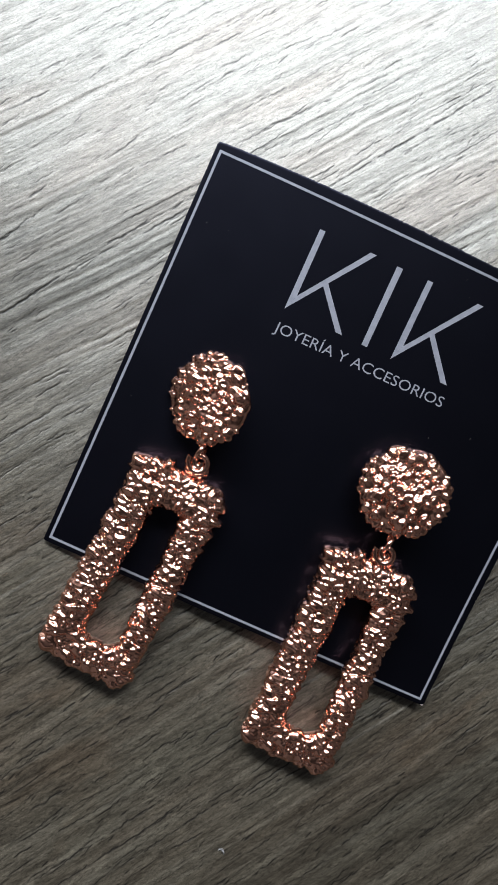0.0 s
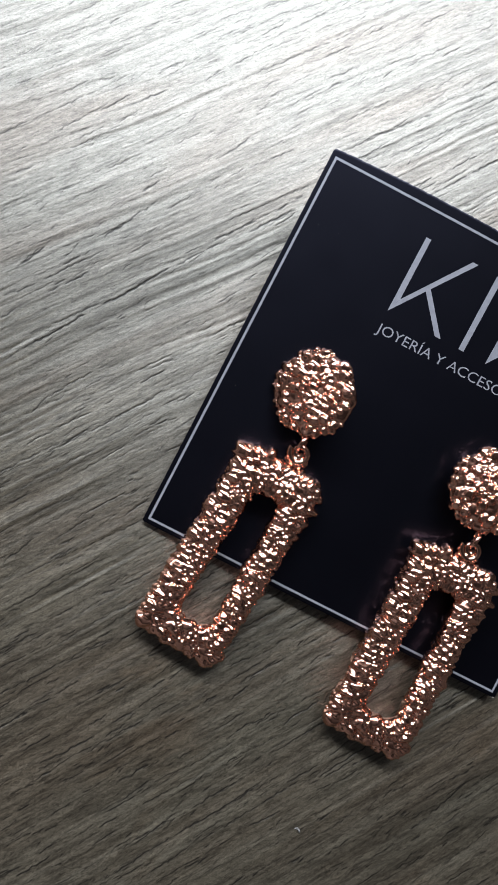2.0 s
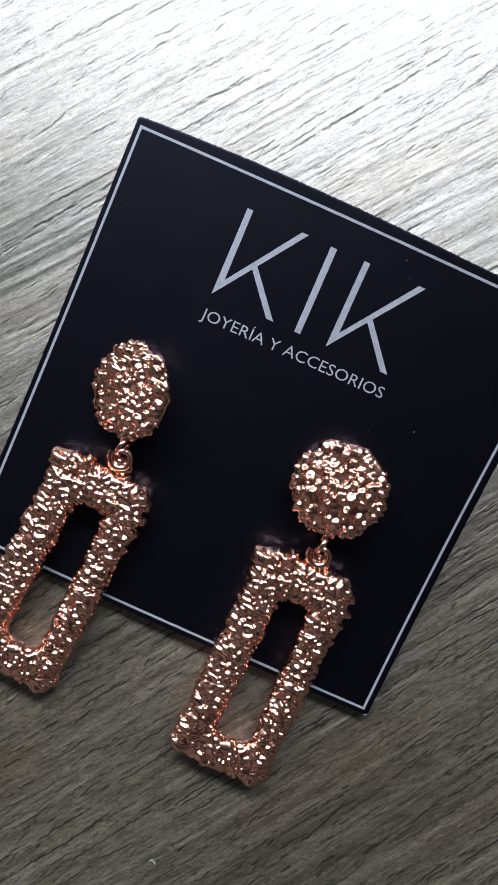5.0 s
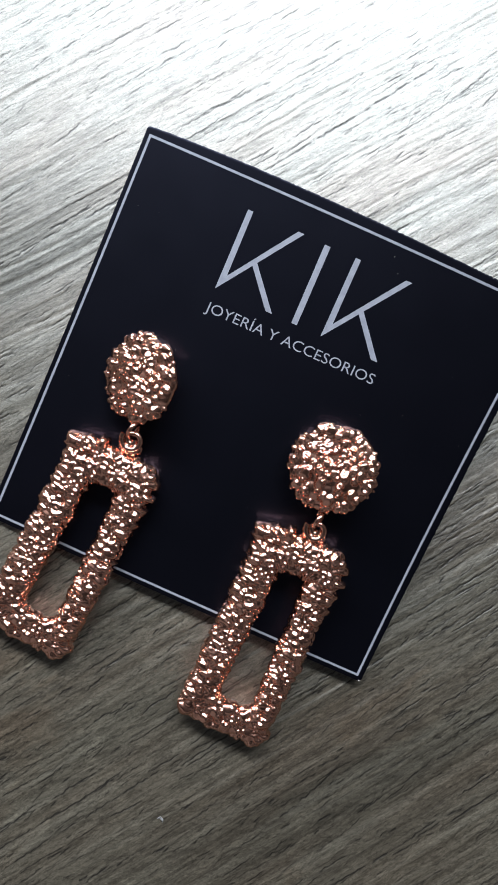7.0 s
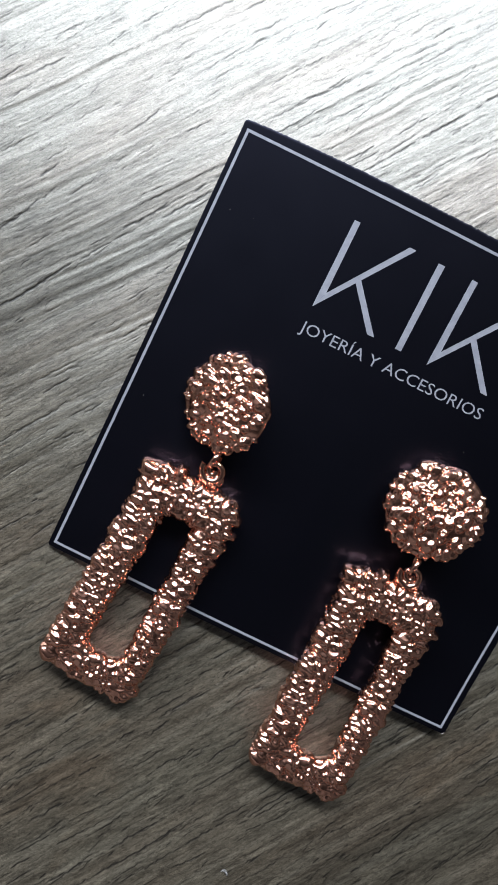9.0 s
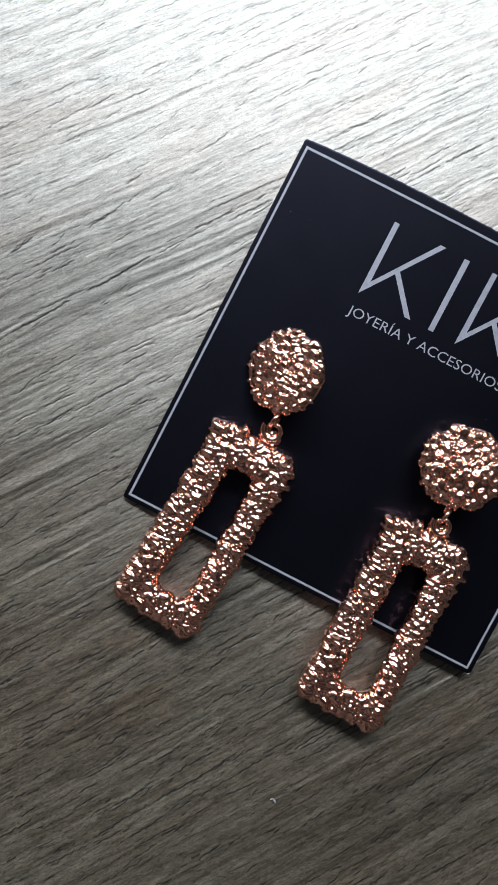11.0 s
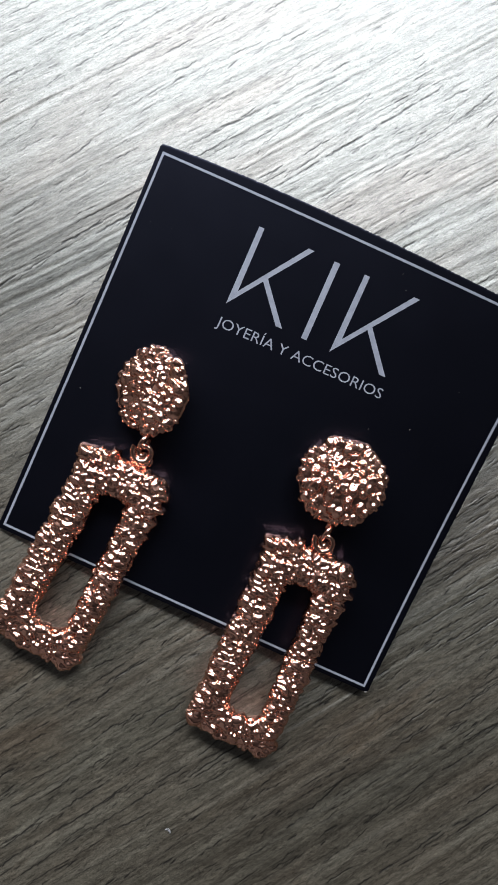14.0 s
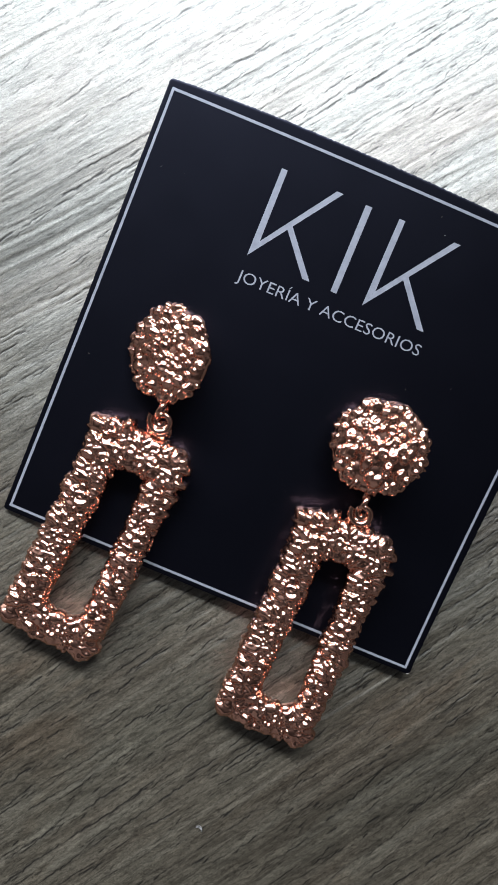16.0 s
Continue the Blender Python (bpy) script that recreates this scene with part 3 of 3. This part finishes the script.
def stud_mesh():
    """The round stud: a low lumpy dome with a smooth rim and a flat back."""
    nr, nt = 110, 330
    t = np.linspace(0, 2 * np.pi, nt, endpoint=False)
    q = np.concatenate([np.linspace(0.02, 1, nr - 10), 1 + np.linspace(0.02, 0.2, 10)])
    rad = np.where(q <= 1, 7.35 * np.sin(np.minimum(q, 1) * np.pi / 2) ** 0.95, 7.35 - 2.0 * (q - 1))
    hgt = np.where(q <= 1, 1.5 * np.cos(np.minimum(q, 1) * np.pi / 2), -(q - 1) * 7.0)
    pts = np.stack([rad[:, None] * np.cos(t), rad[:, None] * np.sin(t), np.broadcast_to(hgt[:, None], (nr, nt))], -1).reshape(-1, 3)
    quads = grid_faces(nr, nt, False, True)
    keep = np.repeat(np.where(q <= 1, 1.0 + 0.15 * np.clip((q - 0.75) / 0.25, 0, 1), np.clip(1.15 - (q - 1) * 7, 0, 1.2)), nt)
    pts = relief(pts, quads, 5, 210, ((0.2, 1.9, 0.36, 1.1, 0.0, 0.08, 1.0), (0.44, 0.98, 0.56, 1.4, 0.5, 0.26, 0.62), (0.3, 0.56, 0.56, 1.1, 0.3, 0.1, 0.8)), keep)
    n = len(pts)
    pts = np.concatenate([pts, [[0, 0, pts[:nt, 2].mean()]], [[0, 0, -1.4]]])
    me = bpy.data.meshes.new("stud")
    last = n - nt
    faces = [tuple(f) for f in quads.tolist()] + [(n, k, (k + 1) % nt) for k in range(nt)] + [(n + 1, last + (k + 1) % nt, last + k) for k in range(nt)]
    me.from_pydata([tuple(p) for p in (pts * MM).tolist()], [], faces)
    me.update()
    bm = bmesh.new()
    bm.from_mesh(me)
    bmesh.ops.recalc_face_normals(bm, faces=bm.faces[:])
    bm.to_mesh(me)
    bm.free()
    return me


def torus_mesh(name, R, r, squash=1.0, turns=1.0):
    """A wire ring in the xy plane, in mm."""
    n, m = 56, 16
    u, v = np.linspace(0, 2 * np.pi, n, endpoint=False), np.linspace(0, 2 * np.pi, m, endpoint=False)
    uu, vv = np.meshgrid(u, v, indexing="ij")
    p = np.stack([(R + r * np.cos(vv)) * np.cos(uu), squash * (R + r * np.cos(vv)) * np.sin(uu), r * np.sin(vv)], -1).reshape(-1, 3)
    return quick_mesh(name, p * MM, grid_faces(n, m, True, True))


def swirl_mesh(name, r0, r1, turns, r):
    """A wire wound into a flat spiral in the xy plane, in mm."""
    n, m = 120, 14
    u, v = np.linspace(0, 2 * np.pi * turns, n), np.linspace(0, 2 * np.pi, m, endpoint=False)
    uu, vv = np.meshgrid(u, v, indexing="ij")
    f = uu / u[-1]
    R = r0 + (r1 - r0) * f + r * np.cos(vv)
    p = np.stack([R * np.cos(uu - 0.4), -R * np.sin(uu - 0.4), r * np.sin(vv) - 0.35 * (1 - f)], -1).reshape(-1, 3)
    return quick_mesh(name, p * MM, grid_faces(n, m, False, True))


def pin(length, r, tip):
    bm = bmesh.new()
    bmesh.ops.create_cone(bm, cap_ends=True, segments=20, radius1=tip * MM, radius2=r * MM, depth=length * MM)
    return bm


DROP, STUD = drop_mesh(), stud_mesh()
RING, EYE, LOOP = torus_mesh("jump_ring", 1.35, 0.42), swirl_mesh("eyelet", 0.35, 2.0, 1.6, 0.52), torus_mesh("loop", 0.85, 0.38)


def build_earring(stud_at, stud_turn, drop_at, drop_turn, ring_at, label):
    """Places in mm: stud and drop with their turns, and the ring between them."""
    root = new("earring")
    x, y, z = stud_at
    base = Matrix.Translation((x * MM, y * MM, 0))
    root.matrix_world = base

    def put(ob, m, above=base):
        ob.matrix_local = above.inverted() @ m
        return ob

    at = lambda p, *turn: pose(p[0] * MM, p[1] * MM, p[2] * MM, *turn)
    stud_m, drop_m = at(stud_at, *stud_turn), at(drop_at, *drop_turn)
    stud = put(part_of("stud", STUD, GOLD, root, "round domed stud with rough nugget relief", True), stud_m)
    drop = put(part_of("drop", DROP, GOLD, root, "open rectangular drop with rough nugget relief", True), drop_m)
    rx, ry, rz = ring_at
    put(part_of("jump_ring", RING, GOLD, root, "small smooth wire ring", True), at((rx - 0.15, ry + 0.35, rz + 0.35), 8, 74, -8))
    put(part_of("eyelet", EYE, GOLD, drop, "smooth wire eyelet wound in a spiral", True), at((rx + 0.3, ry - 1.4, rz - 0.3), 8, 0, 0), drop_m)
    tab = bmesh.new()
    bmesh.ops.create_icosphere(tab, subdivisions=4, radius=1.0)
    for v in tab.verts:
        k = 1 + 0.22 * noise.noise(v.co * 2.3) + 0.1 * noise.noise(v.co * 6)
        v.co = Vector((v.co.x * 2.1 * k, v.co.y * 1.5 * k, v.co.z * 1.0 * k)) * MM
    put(part("tab", tab, GOLD, drop, "", True), at((rx + 0.35, ry - 2.6, rz - 1.3), 8, 0, 0), drop_m)
    put(part_of("loop", LOOP, GOLD, stud, "", True), at((rx - 0.35, ry + 1.9, rz + 0.2), 20, 70, 10), stud_m)
    low = card_z(x, y)
    put(part("post", pin(z - 1.0, 0.4, 0.3), GOLD, stud, "thin straight post through the card"), at((x, y, (z - 1.0) / 2)), stud_m)
    bm = pin(2.4, 2.0, 2.4)
    bmesh.ops.bevel(bm, geom=bm.edges[:], offset=0.3 * MM, segments=2, affect="EDGES")
    put(part("clutch", bm, GOLD, root, "small round clutch behind the card", True), at((x, y, max(1.2, low - 2.6))))
    return tagged(root, label, "earring", group="pair of earrings")


build_earring((15.0, 32.8, 10.2), (14, -30, 0), (15.4, 1.0, 4.5), (6.9, 0, -4.0), (17.7, 23.8, 8.6),
              "rose gold nugget-textured drop earring with a tilted stud")
build_earring((51.6, 32.1, 11.8), (-10, -13, 70), (53.1, 0.4, 5.0), (8.3, 0, 0), (53.5, 22.6, 9.6),
              "rose gold nugget-textured drop earring with a flat-lying stud")


# ---- dust lying loose ----
def build_dust():
    bm = bmesh.new()
    for x, y in ((46.3, 69.2), (48.0, 66.9), (59.5, 45.8), (70.9, 45.1), (64.4, 55.2), (2.1, 60.1), (6.0, 60.4), (2.4, 28.3), (52.7, 42.9), (41.4, 19.8), (18.2, 40.1)):
        size = rng.uniform(0.03, 0.08)
        made = bmesh.ops.create_icosphere(bm, subdivisions=1, radius=1.0)["verts"]
        turn = rng.uniform(0, math.pi)
        c, s = math.cos(turn), math.sin(turn)
        for v in made:
            px, py, pz = v.co.x * size * 2.0, v.co.y * size * rng.uniform(0.5, 0.9), v.co.z * size * 0.5
            v.co = on_card(x + c * px - s * py, y + s * px + c * py, 0.04 + size * 0.5 + pz)
    return tagged(part("dust", bm, DUST), "pale specks of dust lying on the black card", "dust", kind="stuff")


build_dust()


FLAKE_X, FLAKE_Y = 50.5, -39.3


def build_flake():
    """A thin curved paring, about a millimetre long."""
    n, m = 14, 5
    bend, wide = np.meshgrid(np.linspace(0.1, 2.6, n), np.linspace(-1, 1, m), indexing="ij")
    taper = np.sin(np.linspace(0.25, np.pi - 0.25, n))[:, None]
    r = 0.62 + 0.16 * wide * taper
    top = np.stack([FLAKE_X + r * np.cos(bend), FLAKE_Y + r * np.sin(bend), 0.30 + 0.10 * np.sin(2 * bend) - 0.08 * wide ** 2], -1).reshape(-1, 3)
    low = top - [0, 0, 0.28]
    quads = grid_faces(n, m)
    rim = [i * m for i in range(n)] + [(n - 1) * m + j for j in range(1, m)] + [i * m + m - 1 for i in range(n - 2, -1, -1)] + list(range(m - 2, 0, -1))
    side = np.array([(a, b, b + n * m, a + n * m) for a, b in zip(rim, rim[1:] + rim[:1])])
    me = quick_mesh("flake", np.concatenate([top, low]) * MM, np.concatenate([quads, quads[:, ::-1] + n * m, side]))
    return tagged(part_of("flake", me, DUST, None, smooth=True), "tiny pale curved paper flake lying on the table", "flake")


build_flake()
